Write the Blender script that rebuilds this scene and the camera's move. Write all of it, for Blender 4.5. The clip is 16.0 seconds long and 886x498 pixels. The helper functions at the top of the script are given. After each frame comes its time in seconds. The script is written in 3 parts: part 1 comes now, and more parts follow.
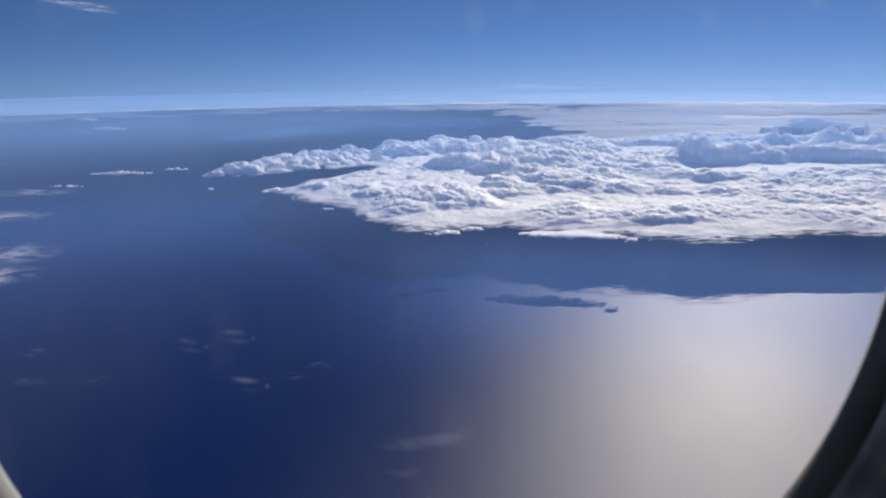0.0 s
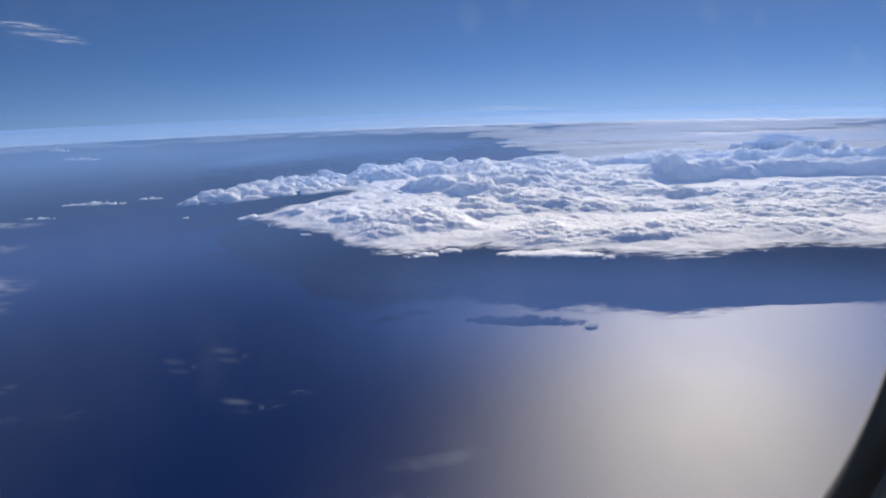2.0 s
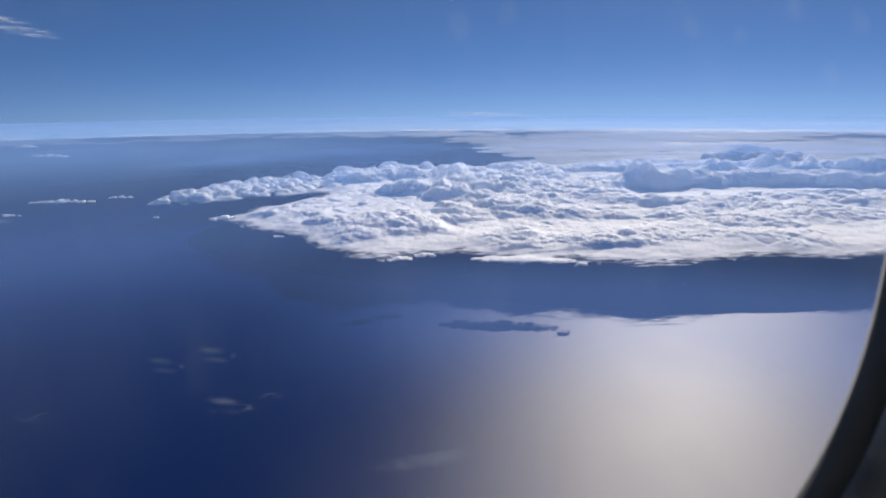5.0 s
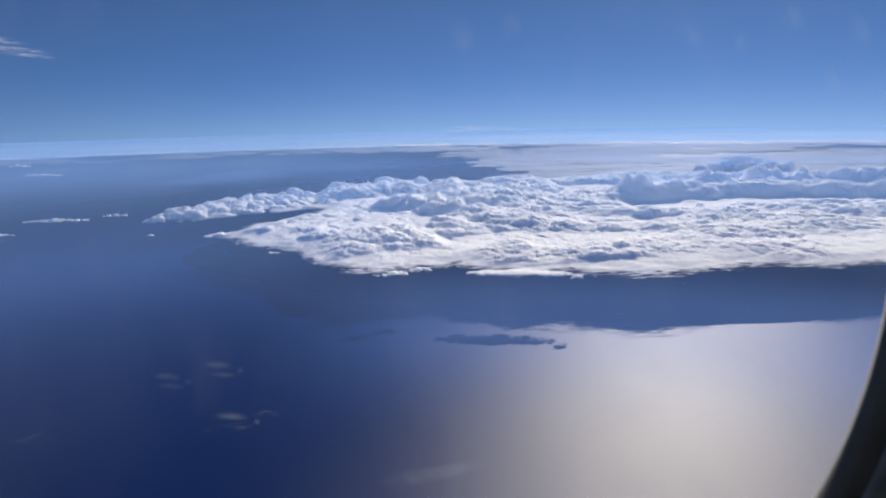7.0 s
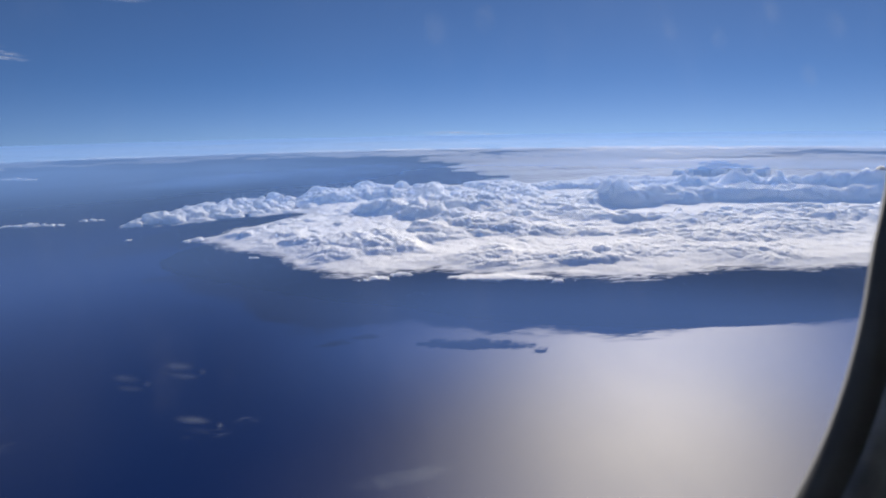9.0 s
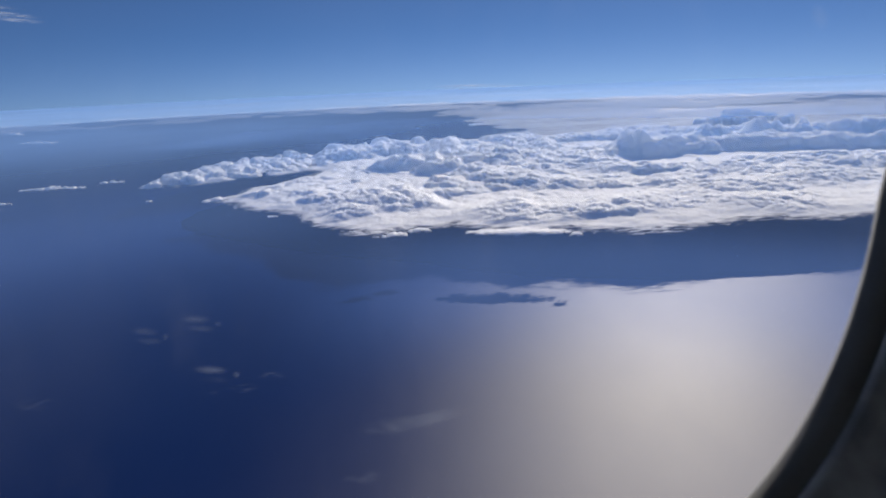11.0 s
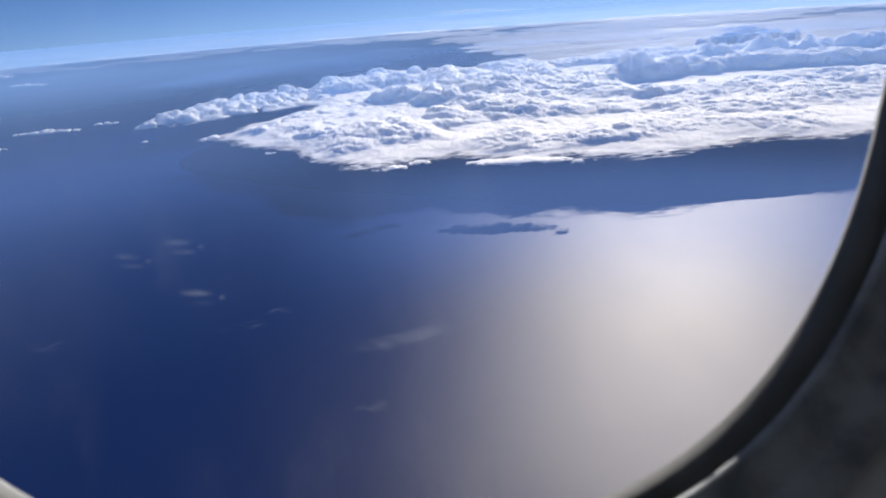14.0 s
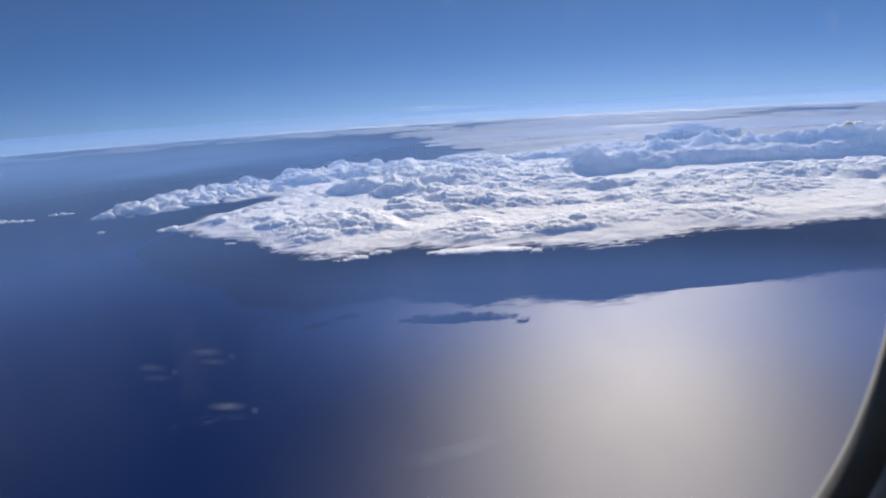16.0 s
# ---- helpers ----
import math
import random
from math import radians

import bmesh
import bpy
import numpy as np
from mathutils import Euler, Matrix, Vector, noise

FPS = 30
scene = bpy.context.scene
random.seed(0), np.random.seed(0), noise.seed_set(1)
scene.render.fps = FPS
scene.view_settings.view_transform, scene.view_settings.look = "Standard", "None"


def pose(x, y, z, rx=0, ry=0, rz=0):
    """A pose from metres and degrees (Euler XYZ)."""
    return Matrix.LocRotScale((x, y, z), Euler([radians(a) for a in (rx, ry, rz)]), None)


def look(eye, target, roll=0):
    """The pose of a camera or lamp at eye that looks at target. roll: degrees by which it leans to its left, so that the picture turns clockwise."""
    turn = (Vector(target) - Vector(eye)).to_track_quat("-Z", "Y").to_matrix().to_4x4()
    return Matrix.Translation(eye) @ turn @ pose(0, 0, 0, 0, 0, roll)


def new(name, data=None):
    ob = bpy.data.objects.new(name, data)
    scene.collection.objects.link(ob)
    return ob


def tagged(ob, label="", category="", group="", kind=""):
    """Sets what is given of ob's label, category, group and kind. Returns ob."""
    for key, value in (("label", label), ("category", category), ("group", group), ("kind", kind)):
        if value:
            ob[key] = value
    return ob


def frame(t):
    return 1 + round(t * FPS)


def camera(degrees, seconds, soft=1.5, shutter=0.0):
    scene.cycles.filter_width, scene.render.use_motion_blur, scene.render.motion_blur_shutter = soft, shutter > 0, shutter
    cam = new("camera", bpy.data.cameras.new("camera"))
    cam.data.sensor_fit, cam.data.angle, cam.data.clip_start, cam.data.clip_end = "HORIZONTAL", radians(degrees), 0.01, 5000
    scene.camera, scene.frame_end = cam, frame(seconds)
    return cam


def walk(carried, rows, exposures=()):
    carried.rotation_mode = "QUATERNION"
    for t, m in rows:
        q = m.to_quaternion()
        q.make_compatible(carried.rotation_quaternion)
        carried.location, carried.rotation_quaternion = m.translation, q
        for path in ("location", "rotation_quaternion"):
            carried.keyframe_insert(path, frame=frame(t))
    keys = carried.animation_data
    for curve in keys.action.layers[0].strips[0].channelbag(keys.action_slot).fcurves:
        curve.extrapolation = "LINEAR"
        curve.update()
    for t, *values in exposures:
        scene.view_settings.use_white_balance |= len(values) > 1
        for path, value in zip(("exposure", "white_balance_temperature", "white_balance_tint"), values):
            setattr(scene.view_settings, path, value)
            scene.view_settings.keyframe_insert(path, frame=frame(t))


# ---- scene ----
# A view from an airliner's window on a cloud-capped island. The landscape is built at about 1 : 40.
H = 220.0  # height of the eye above the sea
cam = camera(66.0, 16.0, soft=2.0)
cam.data.dof.use_dof, cam.data.dof.focus_distance, cam.data.dof.aperture_fstop = True, 900.0, 26.0
ROWS = [
    (0, 0.0084, 0.0140, -0.0087, 75.44, 0.77, -0.55),
    (0.5, 0.0068, 0.0172, -0.0105, 75.46, 1.00, -1.72),
    (1, 0.0054, 0.0208, -0.0126, 76.08, 1.33, -1.67),
    (1.5, 0.0042, 0.0210, -0.0133, 76.84, 1.24, -2.54),
    (2, 0.0031, 0.0218, -0.0143, 77.26, 1.91, -2.66),
    (2.5, 0.0035, 0.0202, -0.0137, 76.99, 1.72, -2.70),
    (3, 0.0040, 0.0192, -0.0135, 76.76, 1.68, -2.72),
    (3.5, 0.0043, 0.0177, -0.0131, 77.06, -0.77, -3.32),
    (4, 0.0028, 0.0195, -0.0133, 77.03, 0.00, -4.32),
    (6.5, -0.0022, 0.0194, -0.0144, 78.65, 1.18, -4.52),
    (7, -0.0029, 0.0201, -0.0147, 78.78, 1.17, -5.10),
    (7.5, -0.0037, 0.0215, -0.0154, 79.41, 2.26, -5.05),
    (8, -0.0028, 0.0219, -0.0155, 79.49, 1.95, -5.64),
    (8.5, -0.0021, 0.0230, -0.0160, 80.71, 2.18, -5.67),
    (9, -0.0005, 0.0242, -0.0175, 79.13, 1.00, -6.69),
    (11.5, 0.0037, 0.0187, -0.0180, 73.80, 3.11, -4.80),
    (12, 0.0072, 0.0126, -0.0197, 71.43, 3.93, -4.49),
    (12.5, 0.0064, 0.0142, -0.0203, 70.08, 4.03, -4.53),
    (13, 0.0072, 0.0174, -0.0203, 69.74, 3.70, -4.59),
    (13.5, 0.0083, 0.0210, -0.0208, 69.83, 3.98, -4.85),
    (14, 0.0051, 0.0240, -0.0228, 69.68, 4.09, -5.84),
    (14.5, 0.0021, 0.0256, -0.0216, 69.96, 3.98, -6.84),
    (15, 0.0008, 0.0263, -0.0109, 72.43, 4.31, -7.48),
    (15.5, -0.0045, 0.0279, -0.0147, 75.10, 3.35, -8.10),
    (16, -0.0110, 0.0306, -0.0197, 76.97, 3.54, -9.08),
]
EXPOSURES = [(0.0, 1.0, 7150, 10), (9.0, 1.0, 7150, 10), (11.3, 0.90, 7150, 10), (12.5, 1.28, 7150, 10), (14.5, 1.32, 7150, 10), (16.0, 1.02, 7150, 10)]
walk(cam, [(t, pose(x, y, H + z, rx, ry, rz)) for t, x, y, z, rx, ry, rz in ROWS], EXPOSURES)

# ---- light: sun ahead to the right, clear sky ----
SUN_EL, SUN_AZ = 22.0, 24.5
world = bpy.data.worlds.new("world")
scene.world = world
world.use_nodes = True
wn, wl = world.node_tree.nodes, world.node_tree.links
wn.clear()
w_out, w_bg, w_sky = wn.new("ShaderNodeOutputWorld"), wn.new("ShaderNodeBackground"), wn.new("ShaderNodeTexSky")
w_sky.sky_type, w_sky.sun_disc = "NISHITA", False
w_sky.sun_elevation, w_sky.sun_rotation = radians(SUN_EL), radians(SUN_AZ)
w_sky.altitude, w_sky.air_density, w_sky.dust_density, w_sky.ozone_density = 6000, 1.0, 2.8, 8.0
w_co, w_map = wn.new("ShaderNodeTexCoord"), wn.new("ShaderNodeMapping")
w_map.inputs["Location"].default_value = (0, 0, 0.085)  # the horizon dips below eye level
wl.new(w_co.outputs["Generated"], w_map.inputs["Vector"])
wl.new(w_map.outputs["Vector"], w_sky.inputs["Vector"])
wl.new(w_sky.outputs["Color"], w_bg.inputs["Color"])
w_bg.inputs["Strength"].default_value = 0.036
wl.new(w_bg.outputs["Background"], w_out.inputs["Surface"])

sun = new("sun", bpy.data.lights.new("sun", "SUN"))
sun.data.energy, sun.data.angle, sun.data.color = 5.0, radians(0.53), (1.0, 0.95, 0.88)
sun_dir = Vector((math.sin(radians(SUN_AZ)) * math.cos(radians(SUN_EL)), math.cos(radians(SUN_AZ)) * math.cos(radians(SUN_EL)), math.sin(radians(SUN_EL))))
sun.matrix_basis = look(sun_dir * 10 + Vector((0, 0, H + 20)), (0, 0, H + 20))


# ---- materials ----
class Nodes:
    """A small helper round one material's node tree."""

    def __init__(self, name):
        self.mat = bpy.data.materials.new(name)
        self.mat.use_nodes = True
        self.tree = self.mat.node_tree
        self.tree.nodes.clear()
        self.out = self.add("ShaderNodeOutputMaterial")

    def add(self, kind, **values):
        node = self.tree.nodes.new(kind)
        for key, value in values.items():
            node.inputs[key.replace("_", " ")].default_value = value
        return node

    def link(self, a, b):
        self.tree.links.new(a, b)

    def coords(self, scale=(1, 1, 1), rot=(0, 0, 0)):
        geo, mapping = self.add("ShaderNodeNewGeometry"), self.add("ShaderNodeMapping")
        mapping.inputs["Scale"].default_value = scale
        mapping.inputs["Rotation"].default_value = [radians(a) for a in rot]
        self.link(geo.outputs["Position"], mapping.inputs["Vector"])
        return mapping.outputs["Vector"]

    def noise(self, scale, detail=4.0, rough=0.55, stretch=(1, 1, 1), rot=(0, 0, 0), distortion=0.0):
        node = self.add("ShaderNodeTexNoise", Scale=scale, Detail=detail, Roughness=rough, Distortion=distortion)
        self.link(self.coords(stretch, rot), node.inputs["Vector"])
        return node.outputs["Fac"]

    def ramp(self, fac, lo, hi, to_lo=0.0, to_hi=1.0, smooth=True):
        node = self.add("ShaderNodeMapRange")
        node.interpolation_type = "SMOOTHSTEP" if smooth else "LINEAR"
        for key, value in (("From Min", lo), ("From Max", hi), ("To Min", to_lo), ("To Max", to_hi)):
            node.inputs[key].default_value = value
        self.link(fac, node.inputs["Value"])
        return node.outputs["Result"]

    def math(self, op, a, b):
        node = self.add("ShaderNodeMath")
        node.operation = op
        for i, v in enumerate((a, b)):
            if isinstance(v, (int, float)):
                node.inputs[i].default_value = v
            else:
                self.link(v, node.inputs[i])
        return node.outputs["Value"]

    def blend(self, fac, a, b):
        node = self.add("ShaderNodeMix")
        node.data_type = "RGBA"
        self.link(fac, node.inputs["Factor"])
        node.inputs[6].default_value, node.inputs[7].default_value = (*a, 1), (*b, 1)
        return node.outputs[2]

    def bump(self, height, strength, distance, normal=None):
        node = self.add("ShaderNodeBump", Strength=strength, Distance=distance)
        self.link(height, node.inputs["Height"])
        if normal is not None:
            self.link(normal, node.inputs["Normal"])
        return node.outputs["Normal"]

    def principled(self, color, rough, normal=None, **more):
        node = self.add("ShaderNodeBsdfPrincipled", **more)
        if isinstance(color, tuple):
            node.inputs["Base Color"].default_value = (*color, 1)
        else:
            self.link(color, node.inputs["Base Color"])
        if isinstance(rough, (int, float)):
            node.inputs["Roughness"].default_value = rough
        else:
            self.link(rough, node.inputs["Roughness"])
        if normal is not None:
            self.link(normal, node.inputs["Normal"])
        return node.outputs["BSDF"]

    def veil(self, fac, shader):
        """Lets the shader show by fac, and what lies behind it by the rest."""
        clear, mix = self.add("ShaderNodeBsdfTransparent"), self.add("ShaderNodeMixShader")
        if isinstance(fac, (int, float)):
            mix.inputs["Fac"].default_value = fac
        else:
            self.link(fac, mix.inputs["Fac"])
        self.link(clear.outputs["BSDF"], mix.inputs[1])
        self.link(shader, mix.inputs[2])
        return mix.outputs["Shader"]

    def scatter(self, color, share=0.5, normal=None):
        """Diffuse and translucent together, as mist and dirt scatter."""
        a, b, mix = self.add("ShaderNodeBsdfDiffuse"), self.add("ShaderNodeBsdfTranslucent"), self.add("ShaderNodeMixShader")
        a.inputs["Color"].default_value = b.inputs["Color"].default_value = (*color, 1)
        mix.inputs["Fac"].default_value = share
        if normal is not None:
            self.link(normal, a.inputs["Normal"])
        self.link(a.outputs["BSDF"], mix.inputs[1])
        self.link(b.outputs["BSDF"], mix.inputs[2])
        return mix.outputs["Shader"]

    def done(self, shader):
        self.link(shader, self.out.inputs["Surface"])
        return self.mat


def sea_material():
    n = Nodes("sea_water")
    swell = n.noise(0.16, 3.0, 0.55, (1.0, 0.45, 1), (0, 0, 28), 0.4)
    ripple = n.noise(0.8, 2.0, 0.6, (1.0, 0.3, 1), (0, 0, 20), 0.3)
    gusts = n.noise(0.006, 5.0, 0.6, (1.0, 0.5, 1), (0, 0, 15), 0.3)
    geo, length = n.add("ShaderNodeNewGeometry"), n.add("ShaderNodeVectorMath")
    length.operation = "LENGTH"
    n.link(geo.outputs["Position"], length.inputs[0])
    near = n.ramp(length.outputs["Value"], 500, 1300, 1.0, 0.0)  # waves too small to tell apart in the distance
    ripple, swell = n.math("MULTIPLY", ripple, near), n.math("MULTIPLY", swell, near)
    normal = n.bump(ripple, 0.30, 0.10, n.bump(swell, 0.06, 0.35))
    deep, shine = n.add("ShaderNodeBsdfDiffuse"), n.add("ShaderNodeBsdfAnisotropic")
    shine.distribution = "BECKMANN"
    fresnel, both = n.add("ShaderNodeFresnel", IOR=1.333), n.add("ShaderNodeAddShader")
    n.link(n.blend(n.ramp(gusts, 0.3, 0.7), (0.0002, 0.0105, 0.066), (0.0003, 0.012, 0.074)), deep.inputs["Color"])
    n.link(n.ramp(fresnel.outputs["Fac"], 0.0, 1.0, 0.0, 0.0245, False), shine.inputs["Color"])
    n.link(n.ramp(gusts, 0.3, 0.7, 0.50, 0.525), shine.inputs["Roughness"])
    for node in (deep, shine):
        n.link(normal, node.inputs["Normal"])
    n.link(deep.outputs["BSDF"], both.inputs[0])
    n.link(shine.outputs["BSDF"], both.inputs[1])
    return n.done(both.outputs["Shader"])


def cloud_material():
    """White cumulus, fraying where the cloud is thin."""
    n = Nodes("cumulus_cloud")
    fine, coarse = n.noise(0.30, 5.0, 0.6), n.noise(0.08, 4.0, 0.55)
    normal = n.bump(fine, 0.35, 1.0, n.bump(coarse, 0.4, 3.0))
    body = n.principled((0.985, 0.985, 0.985), 1.0, normal, Subsurface_Weight=1.0, Subsurface_Radius=(1.0, 1.0, 1.0), Subsurface_Scale=12.0, Specular_IOR_Level=0.0)
    thick = n.add("ShaderNodeAttribute")
    thick.attribute_name = "thickness"
    frays = n.math("MULTIPLY", n.math("SUBTRACT", n.noise(0.11, 6.0, 0.65, (0.55, 1.5, 1.0), (0, 0, 22), 0.5), 0.52), 3.2)
    share = n.ramp(n.math("ADD", n.math("MULTIPLY", thick.outputs["Fac"], 0.42), frays), 0.0, 1.0)
    return n.done(n.veil(share, body))


def wisp_material(name, scale, stretch, lo, hi, most, rot=0.0, fade=True, color=(0.93, 0.94, 0.95)):
    n = Nodes(name)
    threads = n.ramp(n.noise(scale, 6.0, 0.62, stretch, (0, 0, rot), 0.6), lo, hi, 0.0, most)
    if fade:  # thins out towards its rim
        co, off, length = n.add("ShaderNodeTexCoord"), n.add("ShaderNodeMapping"), n.add("ShaderNodeVectorMath")
        length.operation = "LENGTH"
        off.inputs["Location"].default_value, off.inputs["Scale"].default_value = (-1, -1, -1), (2, 2, 2)
        n.link(co.outputs["Generated"], off.inputs["Vector"])
        flat = n.add("ShaderNodeVectorMath")
        flat.operation = "MULTIPLY"
        flat.inputs[1].default_value = fade
        n.link(off.outputs["Vector"], flat.inputs[0])
        n.link(flat.outputs["Vector"], length.inputs[0])
        threads = n.math("MULTIPLY", threads, n.ramp(length.outputs["Value"], 0.25, 0.98, 1.0, 0.0))
    return n.done(n.veil(threads, n.scatter(color, 0.35)))


def stratus_material():
    """A far sheet of cloud, thicker towards the sun's side."""
    n = Nodes("distant_stratus")
    threads = n.ramp(n.noise(0.0026, 6.0, 0.62, (0.6, 2.8, 1.0), (0, 0, 6), 0.5), 0.12, 0.62, 0.45, 0.98)
    geo, parts = n.add("ShaderNodeNewGeometry"), n.add("ShaderNodeSeparateXYZ")
    n.link(geo.outputs["Position"], parts.inputs["Vector"])
    length = n.add("ShaderNodeVectorMath")
    length.operation = "LENGTH"
    n.link(geo.outputs["Position"], length.inputs[0])
    threads = n.math("MULTIPLY", threads, n.ramp(length.outputs["Value"], 1500, 2600, 0.40, 1.0))
    return n.done(n.veil(n.math("MULTIPLY", threads, n.ramp(parts.outputs["X"], -1500, 900, 0.28, 0.70)), n.scatter((0.95, 0.96, 0.97), 0.15)))


def painted_haze_material(name, sunward, leeward, color, pale):
    """Airlight painted as a see-through tinted sheet, its share set by distance: for the side towards the sun and the
    side away from it, steps of (from, to, added share).
    """
    n = Nodes(name)
    geo, length, flat = n.add("ShaderNodeNewGeometry"), n.add("ShaderNodeVectorMath"), n.add("ShaderNodeVectorMath")
    length.operation, flat.operation = "LENGTH", "MULTIPLY"
    flat.inputs[1].default_value = (1, 1, 0)
    n.link(geo.outputs["Position"], flat.inputs[0])
    n.link(flat.outputs["Vector"], length.inputs[0])
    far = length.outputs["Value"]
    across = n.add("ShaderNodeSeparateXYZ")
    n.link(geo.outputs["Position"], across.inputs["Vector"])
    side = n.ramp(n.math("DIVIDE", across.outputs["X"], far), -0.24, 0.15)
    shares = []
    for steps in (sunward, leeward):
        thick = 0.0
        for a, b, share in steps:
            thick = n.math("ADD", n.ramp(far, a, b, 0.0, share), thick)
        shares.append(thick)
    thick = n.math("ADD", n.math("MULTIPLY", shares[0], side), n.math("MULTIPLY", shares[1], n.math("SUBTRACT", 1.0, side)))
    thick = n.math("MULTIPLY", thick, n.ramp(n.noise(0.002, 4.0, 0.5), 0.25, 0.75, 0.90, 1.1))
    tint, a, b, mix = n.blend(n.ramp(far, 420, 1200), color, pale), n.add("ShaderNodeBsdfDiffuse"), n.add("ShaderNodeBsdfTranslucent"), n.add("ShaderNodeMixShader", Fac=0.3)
    for i, node in enumerate((a, b)):
        n.link(tint, node.inputs["Color"])
        n.link(node.outputs["BSDF"], mix.inputs[1 + i])
    return n.done(n.veil(thick, mix.outputs["Shader"]))


def horizon_material():
    """Haze painted into a see-through backdrop: a pale streaked band along the horizon, with a soft upper rim, thinning
    upwards from there.
    """
    n = Nodes("painted_horizon_haze")
    geo, parts = n.add("ShaderNodeNewGeometry"), n.add("ShaderNodeSeparateXYZ")
    n.link(geo.outputs["Position"], parts.inputs["Vector"])
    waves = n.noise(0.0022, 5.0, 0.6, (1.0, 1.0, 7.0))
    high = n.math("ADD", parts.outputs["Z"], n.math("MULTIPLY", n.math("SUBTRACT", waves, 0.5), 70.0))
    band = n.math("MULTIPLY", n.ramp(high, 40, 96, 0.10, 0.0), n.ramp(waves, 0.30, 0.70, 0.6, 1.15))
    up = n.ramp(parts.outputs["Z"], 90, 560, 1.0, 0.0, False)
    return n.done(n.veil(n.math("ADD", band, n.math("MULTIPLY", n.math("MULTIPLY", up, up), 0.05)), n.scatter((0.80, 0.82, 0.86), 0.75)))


def land_material():
    n = Nodes("shaded_forest_land")
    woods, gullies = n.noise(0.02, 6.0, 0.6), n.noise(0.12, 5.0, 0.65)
    # near black, below any real woods: the headland's shade is put into the colour
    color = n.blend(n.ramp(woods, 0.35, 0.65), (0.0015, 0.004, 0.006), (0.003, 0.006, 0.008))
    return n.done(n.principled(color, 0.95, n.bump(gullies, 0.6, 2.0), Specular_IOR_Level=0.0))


def plain(name, color, rough, grain=400.0, depth=0.0002, vary=0.12, metal=0.0, gloss=0.5):
    n = Nodes(name)
    spots, dust = n.noise(grain, 4.0), n.noise(grain / 12, 4.0)
    dark, pale = tuple(c * (1 - vary) for c in color), tuple(min(1, c * (1 + vary)) for c in color)
    return n.done(n.principled(n.blend(n.ramp(dust, 0.3, 0.7), dark, pale), n.ramp(dust, 0.3, 0.7, rough - 0.06, rough + 0.06), n.bump(spots, 0.3, depth), Metallic=metal, Specular_IOR_Level=gloss))


def pane_material():
    n = Nodes("window_acrylic")
    streaks = n.ramp(n.noise(60.0, 5.0, 0.6, (1.0, 1.0, 0.16), (0, 12, 0)), 0.50, 0.80, 0.0, 0.005)
    grime = n.ramp(n.noise(14.0, 4.0, 0.5), 0.35, 0.75, 0.001, 0.004)
    return n.done(n.veil(n.math("ADD", streaks, grime), n.scatter((0.9, 0.92, 0.95), 0.9)))


# the haze share peaks over the shaded shore, painting blue light onto it
SEA, CLOUD, PAINTED_HAZE, LAND, PANE = sea_material(), cloud_material(), painted_haze_material("painted_haze", ((130, 230, 0.04), (220, 370, 0.28), (420, 560, -0.15), (850, 1400, 0.15), (1400, 2200, 0.15)), ((150, 420, 0.09), (330, 640, 0.22), (900, 1900, 0.30)), (0.17, 0.37, 1.0), (0.23, 0.46, 1.0)), land_material(), pane_material()
HORIZON = horizon_material()
WISP = wisp_material("thin_cloud", 0.020, (1.0, 1.5, 1.0), 0.38, 0.68, 0.6, -15, (1, 1, 0))
FAINT = wisp_material("faint_cloud", 0.06, (1.0, 1.8, 1.0), 0.42, 0.66, 0.07, 10, (1, 1, 0), (0.72, 0.84, 1.0))
CIRRUS = wisp_material("cirrus", 0.006, (1.0, 0.6, 1.0), 0.35, 0.65, 0.30, 0, (1, 1, 0))
CIRRUS_WHITE = wisp_material("white_cirrus", 0.011, (1.0, 0.5, 1.0), 0.36, 0.62, 0.7, -12, (1, 1, 0))
FAR = stratus_material()
SMEAR = wisp_material("dried_smear", 420.0, (0.3, 1.0, 1.2), 0.20, 0.64, 0.18, 0, (1, 0, 1), (0.72, 0.84, 1.0))
SMEAR_FAINT = wisp_material("faint_smear", 300.0, (0.4, 1.0, 2.0), 0.28, 0.66, 0.08, 0, (1, 0, 1), (0.72, 0.84, 1.0))
SMUDGE = wisp_material("greasy_smudge", 120.0, (1.0, 1.0, 0.5), 0.25, 0.70, 0.06, 0, (1, 0, 1), (0.8, 0.88, 1.0))
BEZEL = plain("bezel_plastic", (0.44, 0.45, 0.47), 0.6)
SEAL = plain("window_seal", (0.26, 0.29, 0.34), 0.6, 900.0, 0.0003, 0.35, 0.0, 0.25)
LIP = plain("reveal_grey", (0.13, 0.14, 0.155), 0.8, 400.0, 0.0002, 0.12, 0.0, 0.1)
LINING = plain("cabin_lining", (0.72, 0.75, 0.80), 0.7)


# ---- builders ----
def mesh_object(name, verts, faces, material, smooth=True):
    me = bpy.data.meshes.new(name)
    me.from_pydata(verts, [], faces)
    me.materials.append(material)
    if smooth:
        me.polygons.foreach_set("use_smooth", [True] * len(me.polygons))
    me.update()
    return new(name, me)


def part(name, ob, parent, label=""):
    ob.parent = parent
    return tagged(ob, label)


